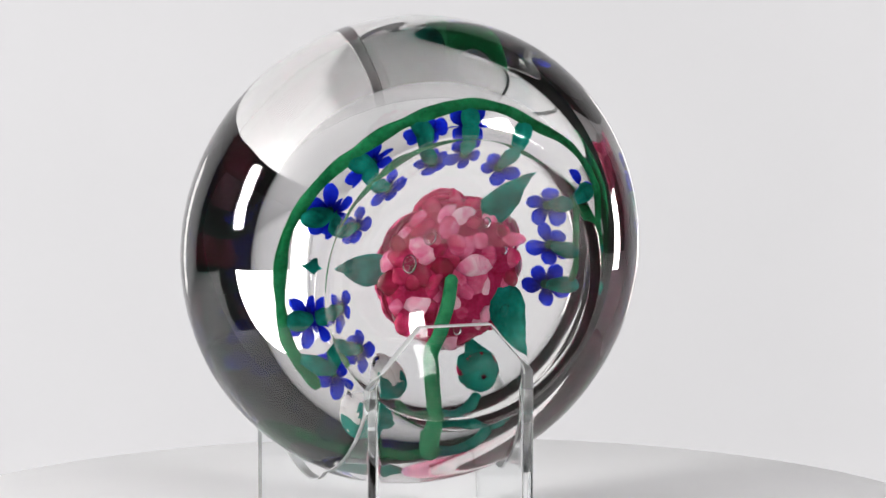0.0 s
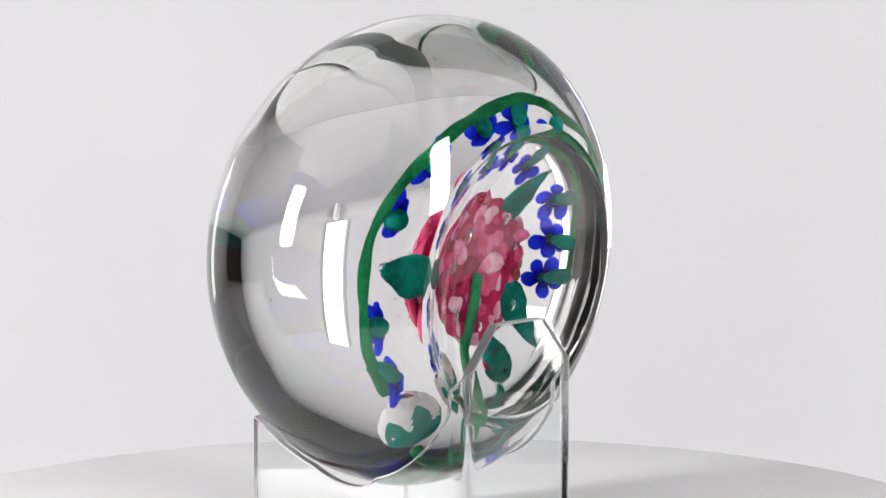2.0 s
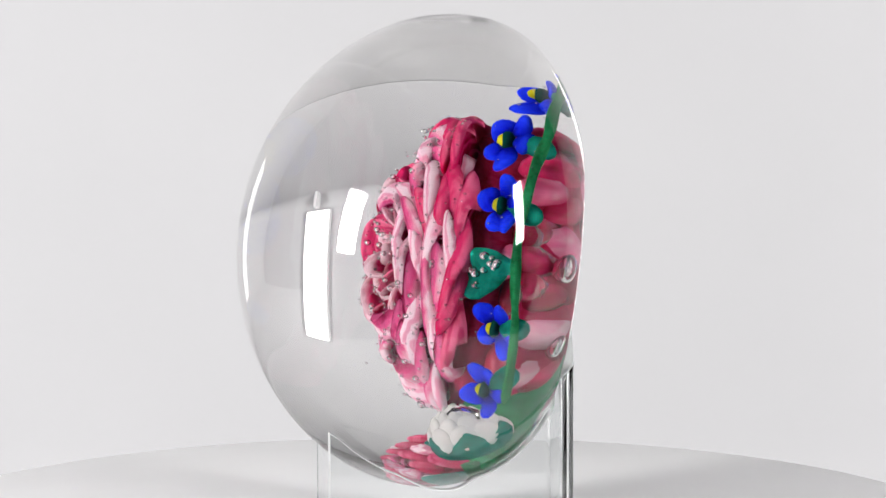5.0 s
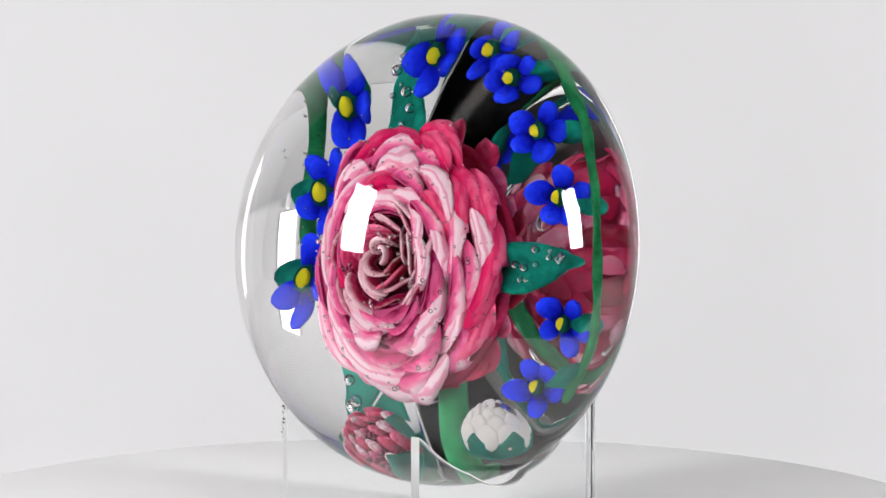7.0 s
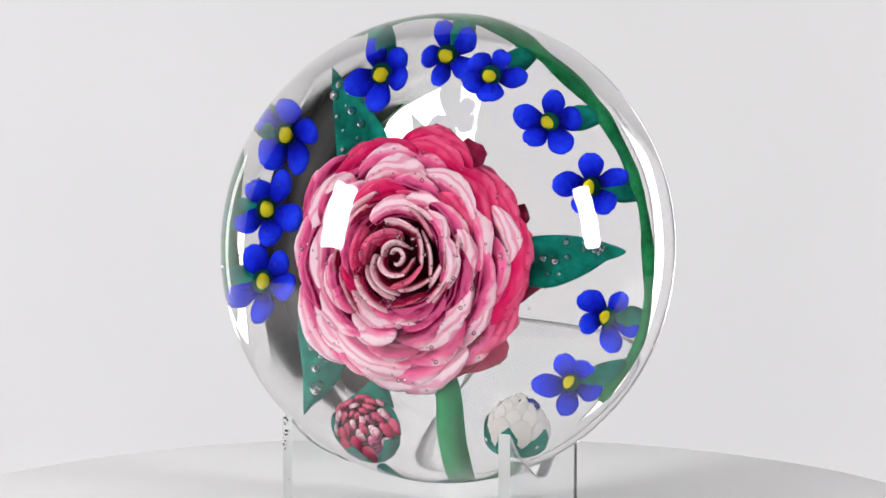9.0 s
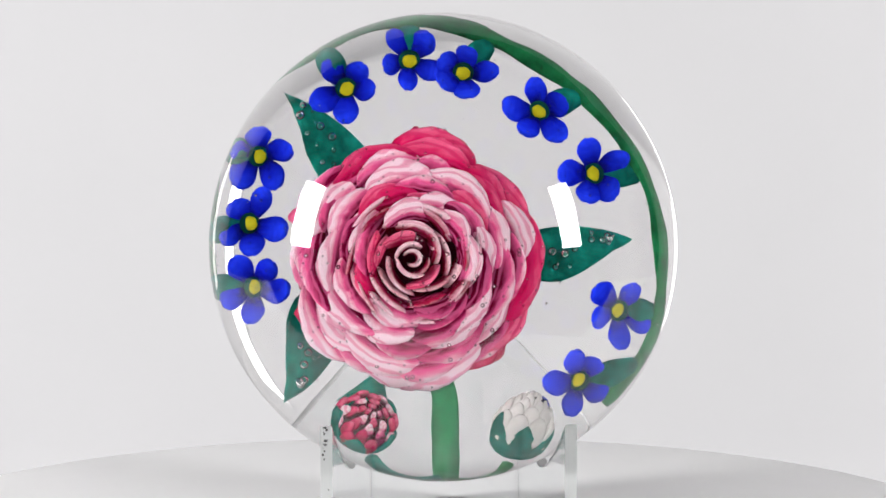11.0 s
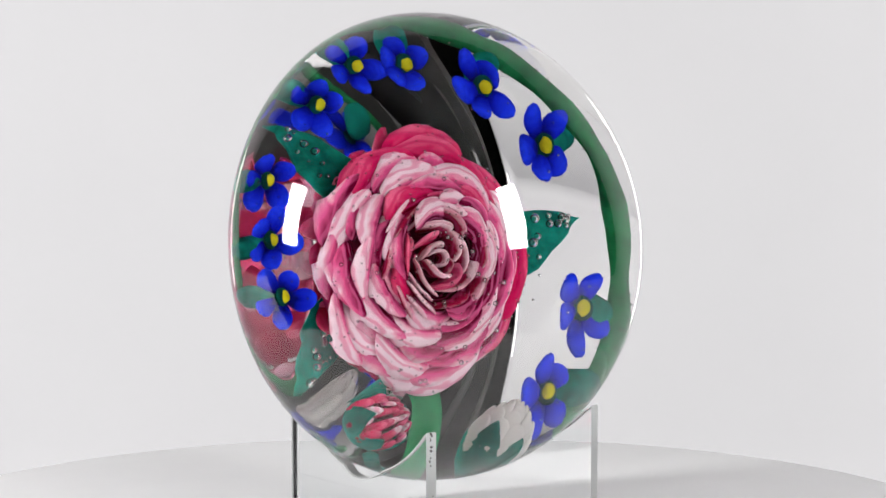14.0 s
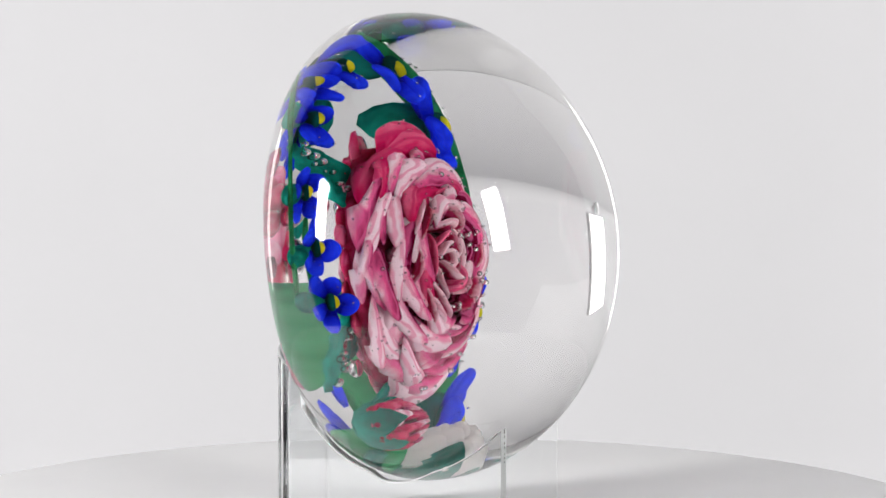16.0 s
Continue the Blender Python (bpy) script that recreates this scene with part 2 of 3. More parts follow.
def tube(points, rough=0.06, ring=14, steps=8, seed=0, flat=1.0):
    """A drawn glass rod through points (x, y, z, radius), slightly uneven, with round ends."""
    bm = bmesh.new()
    line = smooth_path(points, steps)
    rings = []
    count = len(line)
    for k, p in enumerate(line):
        centre = Vector(p[:3])
        ahead = Vector(line[min(k + 1, count - 1)][:3]) - Vector(line[max(k - 1, 0)][:3])
        ahead.normalize()
        side = ahead.cross(Vector((0, 0, 1)))
        side = side.normalized() if side.length > 0.05 else Vector((1, 0, 0))
        over = side.cross(ahead)
        r = p[3] * (1 + rough * noise.noise(centre * 0.03 + Vector((seed, 0, 0))))
        if k in (0, count - 1):
            r *= 0.55
        rings.append([bm.verts.new((centre + (side * math.cos(w) + over * math.sin(w) * flat) * r) * U)
                      for w in (2 * math.pi * q / ring for q in range(ring))])
    for low, high in zip(rings, rings[1:]):
        for q in range(ring):
            bm.faces.new((low[q], low[(q + 1) % ring], high[(q + 1) % ring], high[q]))
    bm.faces.new(rings[0]), bm.faces.new(rings[-1])
    return bm


def ball(centre, radius, squash=(1, 1, 1), detail=2):
    bm = bmesh.new()
    bmesh.ops.create_icosphere(bm, subdivisions=detail, radius=radius * U)
    for v in bm.verts:
        v.co = Vector((v.co.x * squash[0], v.co.y * squash[1], v.co.z * squash[2])) + Vector(centre) * U
    return bm


# ---- the large structure: seamless paper sweep, studio shell ----
def sweep():
    bm = bmesh.new()
    line = [(-0.095, -0.12), (0.565, -0.12)]
    line += [(0.565 + 0.035 * math.sin(a), -0.12 + 0.035 * (1 - math.cos(a))) for a in np.linspace(0.1, math.pi / 2, 12)]
    line += [(0.60, 0.85)]
    rows = [[bm.verts.new((x, y, z)) for y, z in line] for x in np.linspace(-0.95, 0.95, 11)]
    for one, two in zip(rows, rows[1:]):
        for k in range(len(line) - 1):
            bm.faces.new((one[k], two[k], two[k + 1], one[k + 1]))
    ob = part("backdrop", bm, PAPER)
    solid = ob.modifiers.new("thickness", "SOLIDIFY")
    solid.thickness, solid.offset = 0.003, -1
    return tagged(ob, "seamless pale grey paper backdrop curving up behind the turntable", "backdrop", kind="structure")


sweep()


def slab(name, lo, hi, mat, label):
    bm = bmesh.new()
    bmesh.ops.create_cube(bm, size=1)
    for v in bm.verts:
        v.co = Vector([(lo[k] + hi[k]) / 2 + v.co[k] * (hi[k] - lo[k]) for k in range(3)])
    return tagged(part(name, bm, mat, smooth=False), label, name.split("_")[0], kind="structure")


slab("wall_north", (-2.6, 1.6, -0.8), (2.6, 1.7, 2.5), DARK, "grey painted studio wall behind the backdrop")
slab("wall_south", (-2.6, -2.7, -0.8), (2.6, -2.6, 2.5), DARK, "grey painted studio wall behind the camera")
slab("wall_west", (-2.7, -2.7, -0.8), (-2.6, 1.7, 2.5), DARK, "grey painted studio side wall")
slab("wall_east", (2.6, -2.7, -0.8), (2.7, 1.7, 2.5), DARK, "grey painted studio side wall")
slab("ceiling", (-2.7, -2.7, 2.5), (2.7, 1.7, 2.6), DARK, "grey painted studio ceiling")
slab("floor", (-2.7, -2.7, -0.9), (2.7, 1.7, -0.8), DARK, "grey studio floor")


# ---- two upright strip lights behind the turntable, outside the view, seen through the crystal ----
GLOW, glow_nodes, glow_links, glow_bsdf = material("lit_diffuser")
glow_bsdf.inputs["Base Color"].default_value = (0.9, 0.9, 0.9, 1)
glow_bsdf.inputs["Emission Color"].default_value = (1.0, 0.985, 0.96, 1)
glow_bsdf.inputs["Emission Strength"].default_value = 1.3
CASE = matte("white_lamp_case", (0.62, 0.62, 0.63), 0.5, 60.0, 0.03)


def strip_light(x, wide, low, high):
    thing = tagged(new("strip_light"), "upright white strip light against the paper backdrop, switched on", "light", "strip lights behind the turntable")
    thing.matrix_world = Matrix.Translation((x, 0.586, 0))
    for name, mat, lo, hi in (("diffuser", GLOW, (-wide / 2, -0.006, low), (wide / 2, 0.0, high)),
                              ("case", CASE, (-wide / 2 - 0.003, 0.0005, low - 0.003), (wide / 2 + 0.003, 0.0125, high + 0.003)),
                              ("foot", CASE, (-0.005, -0.03, -0.1195), (0.005, -0.003, low - 0.0035))):
        bm = bmesh.new()
        bmesh.ops.create_cube(bm, size=1)
        for v in bm.verts:
            v.co = Vector([(lo[k] + hi[k]) / 2 + v.co[k] * (hi[k] - lo[k]) for k in range(3)])
        bmesh.ops.bevel(bm, geom=bm.edges[:], offset=0.0015, segments=2, affect="EDGES")
        part(name, bm, mat, thing, smooth=False)
    return thing


strip_light(0.219, 0.062, -0.085, 0.155)
strip_light(-0.41, 0.09, -0.085, 0.155)


# ---- turntable ----
def turntable():
    thing = new("turntable")
    bm = bmesh.new()
    edge, top = 0.102, 0.0
    prof = [(0.0, top), (edge - 0.0025, top), (edge - 0.0008, top - 0.0006), (edge, top - 0.0022), (edge, top - 0.012), (edge - 0.002, top - 0.014), (0.0, top - 0.014)]
    rings = [[bm.verts.new((r * math.cos(w), r * math.sin(w), z)) for w in (2 * math.pi * q / 160 for q in range(160))] if r else [bm.verts.new((0, 0, z))] for r, z in prof]
    for one, two in zip(rings, rings[1:]):
        for q in range(160):
            quad = [one[q % len(one)], one[(q + 1) % len(one)], two[(q + 1) % len(two)], two[q % len(two)]]
            bm.faces.new(list(dict.fromkeys(quad)))
    part("platter", bm, TABLE, thing)
    bm = bmesh.new()
    bmesh.ops.create_cone(bm, segments=64, radius1=0.085, radius2=0.08, depth=0.106, cap_ends=True)
    for v in bm.verts:
        v.co.z -= 0.067
    part("base", bm, TABLE, thing)
    return tagged(thing, "round white motorised turntable on the paper sweep", "turntable")


TURNTABLE = turntable()

# ---- paperweight ----
# Its own frame: x to the right and y up as its face is seen, z out of the face; origin in the middle of the widest ring.
LEAN, YAW = radians(8.882), radians(0.413)
CENTRE = Vector((32.7, 18.8, 505.8)) * U
RIGHT = Vector((math.cos(YAW), math.sin(YAW), 0))
FRONT = Vector((math.sin(YAW) * math.cos(LEAN), -math.cos(YAW) * math.cos(LEAN), math.sin(LEAN)))
UP = FRONT.cross(RIGHT)
REST = Matrix.Translation(CENTRE) @ Matrix((RIGHT, UP, FRONT)).transposed().to_4x4()

RADIUS, DOME, HEEL, RIM = 418.8, 356.1, 257.4, 215.5
FRONT_BULGE, BACK_BULGE = 1.955, 2.267
HOLLOW, SLANT = 105.5, -0.0661
RIM_R = RADIUS * (1 - (RIM / HEEL) ** BACK_BULGE) ** (1 / BACK_BULGE)


def glass_body(parent):
    """Domed front, rounded shoulder, hollow-ground base with a narrow rim."""
    prof = []
    for k in np.linspace(0, 1, 150):
        w = math.pi / 2 * (1 - k)
        prof.append((RADIUS * math.cos(w) ** (2 / FRONT_BULGE), DOME * math.sin(w) ** (2 / FRONT_BULGE)))
    w_end = math.asin((0.982 * RIM / HEEL) ** (BACK_BULGE / 2))
    for k in np.linspace(0, 1, 80)[1:]:
        w = w_end * k
        prof.append((RADIUS * math.cos(w) ** (2 / BACK_BULGE), -HEEL * math.sin(w) ** (2 / BACK_BULGE)))
    seg = 420
    bm = bmesh.new()
    rings = []
    for r, z in prof:
        rings.append([bm.verts.new((0, 0, z * U))] if r < 1e-6 else
                     [bm.verts.new((r * math.cos(a) * U, r * math.sin(a) * U, z * (1 + SLANT * r * math.sin(a) / RADIUS if z < 0 else 1) * U)) for a in (2 * math.pi * q / seg for q in range(seg))])
    for k in np.linspace(0.97, 0, 90):
        r = RIM_R * k
        row = []
        for q in range(seg if k > 0 else 1):
            a = 2 * math.pi * q / seg
            z = HOLLOW * (1 - k * k) - RIM * (1 + SLANT * r * math.sin(a) / RADIUS)
            z += 0.13 * noise.noise(Vector((k * 12, math.cos(a) * 0.5, math.sin(a) * 0.5))) * min(1, 4 * (1 - k))
            row.append(bm.verts.new((r * math.cos(a) * U, r * math.sin(a) * U, z * U)))
        rings.append(row)
    for one, two in zip(rings, rings[1:]):
        for q in range(seg):
            quad = [one[q % len(one)], one[(q + 1) % len(one)], two[(q + 1) % len(two)], two[q % len(two)]]
            bm.faces.new(list(dict.fromkeys(quad)))
    for face in bm.faces:
        middle = face.calc_center_median()
        face.material_index = 1 if middle.z < 0 and middle.xy.length < RIM_R * 0.97 * U else 0
    made = part("glass_body", bm, GLASS, parent, "clear polished crystal dome with hollow base")
    made.data.materials.append(GROUND)
    return made


PAPERWEIGHT = tagged(new("paperweight"), "clear domed crystal paperweight with pink rose and blue flowers inside", "paperweight")
PAPERWEIGHT.matrix_world = REST
BODY = glass_body(PAPERWEIGHT)


# the rose
ROSE_X, ROSE_Y = -39.0, -19.0


def rose_tilt(x, y):
    """The flower head lies aslant: its top and one side stand nearer the dome."""
    return 0.05 * (y - ROSE_Y) + 0.07 * (x - ROSE_X)


def rose_height(r):
    return 40 - 61 * (r / 160) ** 2.2


def rose(parent):
    bm = bmesh.new()
    rows = []
    for k in range(19):
        w = math.pi * k / 18
        r = 138 * math.sin(w) ** 0.35
        z = -46 - 22 * abs(math.cos(w)) ** 0.7 if w < math.pi / 2 else rose_height(r) - 34 + 12 * (r / 138) ** 4 * math.cos(w)
        row = []
        for q in range(56):
            a = 2 * math.pi * q / 56
            uneven = 1 + 0.06 * noise.noise(Vector((2 * math.cos(a), 2 * math.sin(a), 3)))
            p = Vector((r * math.cos(a) * uneven, r * math.sin(a) * uneven * 1.04, 0))
            row.append(bm.verts.new((p + Vector((ROSE_X, ROSE_Y - 4, z + 4 * noise.noise(p * 0.03)))) * U))
        rows.append(row)
    for one, two in zip(rows, rows[1:]):
        for q in range(56):
            bm.faces.new((one[q], one[(q + 1) % 56], two[(q + 1) % 56], two[q]))
    bmesh.ops.remove_doubles(bm, verts=bm.verts, dist=1e-7)
    heart = part("rose", bm, HEART, parent, "layered pink and white glass rose")
    rng = random.Random(5)

    # the underside: chips of petal glass pressed together, deep seams between them
    chips = random.Random(17)
    for ring, (far, count) in enumerate(((0, 1), (26, 6), (52, 11), (79, 15), (106, 19), (130, 22))):
        for k in range(count):
            a = 2 * math.pi * (k + chips.uniform(-0.25, 0.25) + 0.5 * (ring % 2)) / count
            r = far + chips.uniform(-7, 7)
            mid = Vector((ROSE_X + r * math.cos(a), ROSE_Y - 4 + 1.04 * r * math.sin(a), -66 + 10 * (r / 140) ** 4 + chips.uniform(-4, 4)))
            long, wide, way = chips.uniform(17, 34), chips.uniform(13, 23), chips.uniform(0, math.pi)
            bm = bmesh.new()
            bmesh.ops.create_icosphere(bm, subdivisions=2, radius=1)
            for v in bm.verts:
                lump = 1 + 0.35 * noise.noise(v.co * 1.1 + Vector((k * 3.1, ring * 5.7, 0)))
                p = Vector((v.co.x * long * lump, v.co.y * wide * lump, v.co.z * 6))
                v.co = (mid + Vector((p.x * math.cos(way) - p.y * math.sin(way), p.x * math.sin(way) + p.y * math.cos(way), p.z))) * U
            part("chip", bm, CHIP, heart)

    # outer petals: broad overlapping scales
    for level, (tip, count, length) in enumerate(((162, 10, 56), (154, 11, 54), (141, 10, 52), (126, 9, 48), (111, 9, 44), (97, 8, 40), (83, 7, 35))):
        for k in range(count):
            mid = 2 * math.pi * (k + 0.5 * (level % 2) + rng.uniform(-0.22, 0.22)) / count
            rt = tip * rng.uniform(0.94, 1.05)
            spread = math.pi / count * rng.uniform(1.2, 1.65)
            high = rose_height(tip) + rng.uniform(-3, 5)
            tuck = rng.choice((-1, 1)) * rng.uniform(4, 11)
            lobe = rng.uniform(-0.5, 0.5)
            drop = 17 + 12 * rng.random()

            def fun(a, b, mid=mid, rt=rt, spread=spread, length=length, high=high, tuck=tuck, lobe=lobe, drop=drop):
                w = math.sqrt(max(0.0, 1 - abs(2 * b - 1) ** 2.6))
                phi = mid + a * spread * max(w, 0.03)
                r = rt - length * (1 - b) * 0.9 - 7 * a * a * b + 4 * lobe * a * b
                z = high - 14 * (1 - b) ** 1.2 - drop * max(0, b - 0.55) ** 2 * 4 + tuck * a + 5 * (1 - a * a) * b
                x, y = ROSE_X + r * math.cos(phi), ROSE_Y + 1.04 * r * math.sin(phi)
                return Vector((x, y, z + rose_tilt(x, y)))

            deg = math.degrees(mid) % 360
            red = level < 2 and 35 < deg < 125 or level < 2 and (deg > 325 or deg < 35) and rng.random() < 0.5 or rng.random() < 0.1
            part("petal", shell(fun, 16, 10, 9), CRIMSON if red else PINK, heart)

    # disc added under the inner petals, its dark colour deepens their gaps like shade
    part("rose_heart", ball((ROSE_X - 5, ROSE_Y + 1, 0), 78, (1, 1, 0.13), 4), GAP, heart, "dark crimson disc added as shade between the inner petals")

    # inner petals: upright curled strips round the spiral, deep gaps between them
    for level, (ring, count) in enumerate(((78, 8), (67, 7), (55, 6), (43, 5), (31, 4), (20, 3), (9, 1))):
        for k in range(count):
            mid = 2 * math.pi * (k + 0.37 * level + rng.uniform(-0.25, 0.25)) / count
            spread = math.pi / count * rng.uniform(0.75, 1.2) if count > 1 else 2.6
            rc = ring * rng.uniform(0.93, 1.06)
            high = rose_height(ring) + rng.uniform(-13, 4)
            spin = rng.uniform(-3, 9) * (1 if ring > 22 else 0.4)
            lean = rng.uniform(11, 19) if ring > 22 else ring * 0.3

            def fun(a, b, mid=mid, rc=rc, spread=spread, high=high, spin=spin, lean=lean):
                phi = mid + a * spread
                r = rc + spin * a + lean * b * b - lean * 0.5
                top = high - 14 * abs(a) ** 3
                z = top - 46 * (1 - b)
                x, y = ROSE_X - 5 + r * math.cos(phi), ROSE_Y + 1 + r * math.sin(phi)
                return Vector((x, y, z + rose_tilt(x, y)))

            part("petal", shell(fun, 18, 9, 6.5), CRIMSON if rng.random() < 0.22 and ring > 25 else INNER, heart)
    return heart


rose(PAPERWEIGHT)


# small blue flowers: heart, five petals, calyx tube to the vine
def blossom(parent, x, y, z, size, turn, tilt, rod_to, seed):
    rng = random.Random(seed)
    lean = Euler((radians(tilt[0]), radians(tilt[1]), 0)).to_matrix()
    here = Vector((x, y, z))
    bm = bmesh.new()
    bmesh.ops.create_icosphere(bm, subdivisions=3, radius=1)
    for v in bm.verts:
        lump = 1 + 0.15 * noise.noise(v.co * 2 + Vector((seed, 0, 0)))
        v.co = (here + lean @ Vector((v.co.x * 9.5 * lump, v.co.y * 9.5 * lump, v.co.z * 6 + 6))) * U
    heart = part("blossom", bm, YELLOW, parent, "small blue glass flower with yellow heart")
    for k in range(5):
        w = radians(turn + 72 * k + rng.uniform(-7, 7))
        long, wide = size * rng.uniform(0.84, 1.2), size * rng.uniform(0.36, 0.49)
        lift = rng.uniform(-4, 4)
        taper, sway = rng.uniform(1.1, 2.3), rng.uniform(-5, 5)

        def fun(a, b, w=w, long=long, wide=wide, lift=lift, taper=taper, sway=sway):
            t = wide * (0.4 + 0.6 * math.sin(min(1, b * 1.3) * math.pi / 2) ** 1.3) * math.sqrt(max(0.0, 1 - max(0, (b - 0.42) / 0.58) ** taper))
            p = Vector((8.5 + (long - 8.5) * b, a * max(t, 0.4) + sway * b * b, lift * b + 5 * b * b - 4 * a * a))
            q = Vector((p.x * math.cos(w) - p.y * math.sin(w), p.x * math.sin(w) + p.y * math.cos(w), p.z))
            return here + lean @ q

        part("petal", shell(fun, 10, 10, 9), BLUE, heart)
        if k != 1:
            part("bubble", ball(fun(rng.uniform(-0.5, 0.5), rng.uniform(0.4, 0.9)) + Vector((0, 0, 6.5)), rng.choice((0.9, 1.2, 1.7)), detail=1), BUBBLE, heart)
    part("calyx", ball(here + lean @ Vector((0, 0, 3)), 13.2, (1, 1, 0.5), 3), DEEP, heart)
    end = Vector(rod_to)
    mid = (here + end) / 2 + Vector((0, 0, -8))
    part("stalk", tube([(*(here + lean @ Vector((0, 0, -8))), 8), (*mid, 17), (*end, 10)], 0.1, 12, 6, seed), TEAL, heart)
    return heart


FLOWERS = ((-231.9, -46.6, -77.4, 40.2, 128, (-5, -31), (-280.2, -39.8, -114.4)),
           (-232.3, 33.2, -84.2, 40.2, 55, (2, -29), (-278.0, 21.1, -112.2)),
           (-218.6, 115.2, -89.8, 41.2, 20, (5, -25), (-256.8, 124.0, -109.2)),
           (-113.3, 195.6, -76.3, 42.1, 60, (-13, -14), (-136.6, 242.7, -101.9)),
           (-36.1, 228.0, -75.8, 38.3, 45, (-18, -4), (-32.1, 268.0, -97.4)),
           (27.7, 213.4, -63.5, 39.2, -4, (-20, 8), (62.8, 243.9, -93.4)),
           (120.2, 166.8, -48.4, 44.0, 22, (-22, 20), (168.7, 179.7, -87.6)),
           (186.6, 89.4, -49.6, 44.0, 31, (-7, 27), (240.5, 86.0, -86.5)),
           (215.5, -78.2, -62.0, 41.2, 58, (15, 34), (258.8, -78.1, -90.8)),
           (167.4, -164.7, -63.6, 41.2, -26, (18, 26), (239.3, -139.8, -85.9)))
for index, row in enumerate(FLOWERS):
    blossom(PAPERWEIGHT, *row, index + 1)

# the arched vine behind the flowers
part("vine", tube([(-261.4, -38.1, -118, 5.7), (-270.8, 0.2, -115.2, 6.7), (-266.8, 66.8, -112.8, 6.2), (-260.4, 135.4, -110.2, 6.2), (-214.6, 198.2, -106.8, 6.7), (-146.1, 236.1, -104, 9.1), (-93.8, 262.5, -100.8, 8.6), (-31.1, 272.8, -97.4, 9.6),
                   (35.4, 259.1, -95.9, 10.5), (98.8, 231.3, -87.6, 10.5), (155.8, 194.9, -85.7, 10.3), (198.1, 156.7, -78.3, 9.5), (232, 113.8, -74, 9.5), (258.2, 61.3, -70.9, 9), (268.2, -3.5, -75.1, 10), (265.1, -70.3, -84.4, 9.6), (248.9, -123.6, -88.8, 9.6), (198.3, -189.3, -89.1, 8.6)],
                  0.3, 14, 7, 2, 0.62), VINE, PAPERWEIGHT, "arched green glass vine")


# leaves of the rose
def leaf(base, tip, wide, bend, seed):
    root, end = Vector(base), Vector(tip)
    along = end - root
    across = Vector((-along.y, along.x, 0)).normalized()

    def fun(a, b):
        w = wide * (0.55 + 0.45 * math.sin(min(1, b * 1.6) * math.pi / 2)) * max(0.02, 1 - max(0, (b - 0.25) / 0.75) ** 1.5)
        p = root + along * b + across * (a * w + bend * math.sin(b * math.pi * 1.6))
        p.z += 9 * abs(a) ** 1.5 * (1 - b) + 9 * noise.noise(p * 0.06 + Vector((seed, 0, 0)))
        return p

    made = part("leaf", shell(fun, 12, 16, 10), TEAL, PAPERWEIGHT, "teal glass leaf with trapped air bubbles")
    rng = random.Random(seed)
    for k in range(15):
        a, b = rng.uniform(-0.7, 0.7), rng.uniform(0.25, 0.9)
        part("bubble", ball(fun(a, b) + Vector((0, 0, 9.5)), rng.choice((2.0, 3.2, 4.4, 5.6))), BUBBLE, made)
    return made


leaf((-77, 63.2, -45), (-183.1, 181.9, -102.2), 40, 6, 1)
leaf((81.9, -11.6, -26), (232, 4.2, -68.7), 40, -5, 2)
leaf((-116, -47, -56), (-195.5, -176.2, -104.8), 46, -10, 3)

# stem and foot
part("stem", tube([(-37.3, -23.9, -83, 12), (-31.4, -79.3, -81, 13), (-17.6, -132.4, -72, 14), (0.2, -177.3, -62, 16), (2.2, -224.9, -68, 17), (4.1, -267.1, -80.9, 17), (4.1, -299.5, -89.6, 15), (-7.8, -310, -99.1, 12)], 0.08, 16, 8, 4), STEM, PAPERWEIGHT, "thick green glass rose stem")
part("branch", tube([(-1.2, -297.7, -77.5, 9.6), (-35.3, -301.4, -84, 8.6), (-71.3, -289.8, -82.9, 9.6), (-96.3, -266.6, -68.3, 10.5)], 0.1, 12, 8, 5), TEAL, PAPERWEIGHT)
part("branch", tube([(2.7, -301.5, -79.4, 9.6), (40.7, -307.4, -80.3, 8.6), (71, -297.9, -73.9, 8.6), (86, -276.8, -64.1, 9.6)], 0.1, 12, 8, 6), VINE, PAPERWEIGHT)


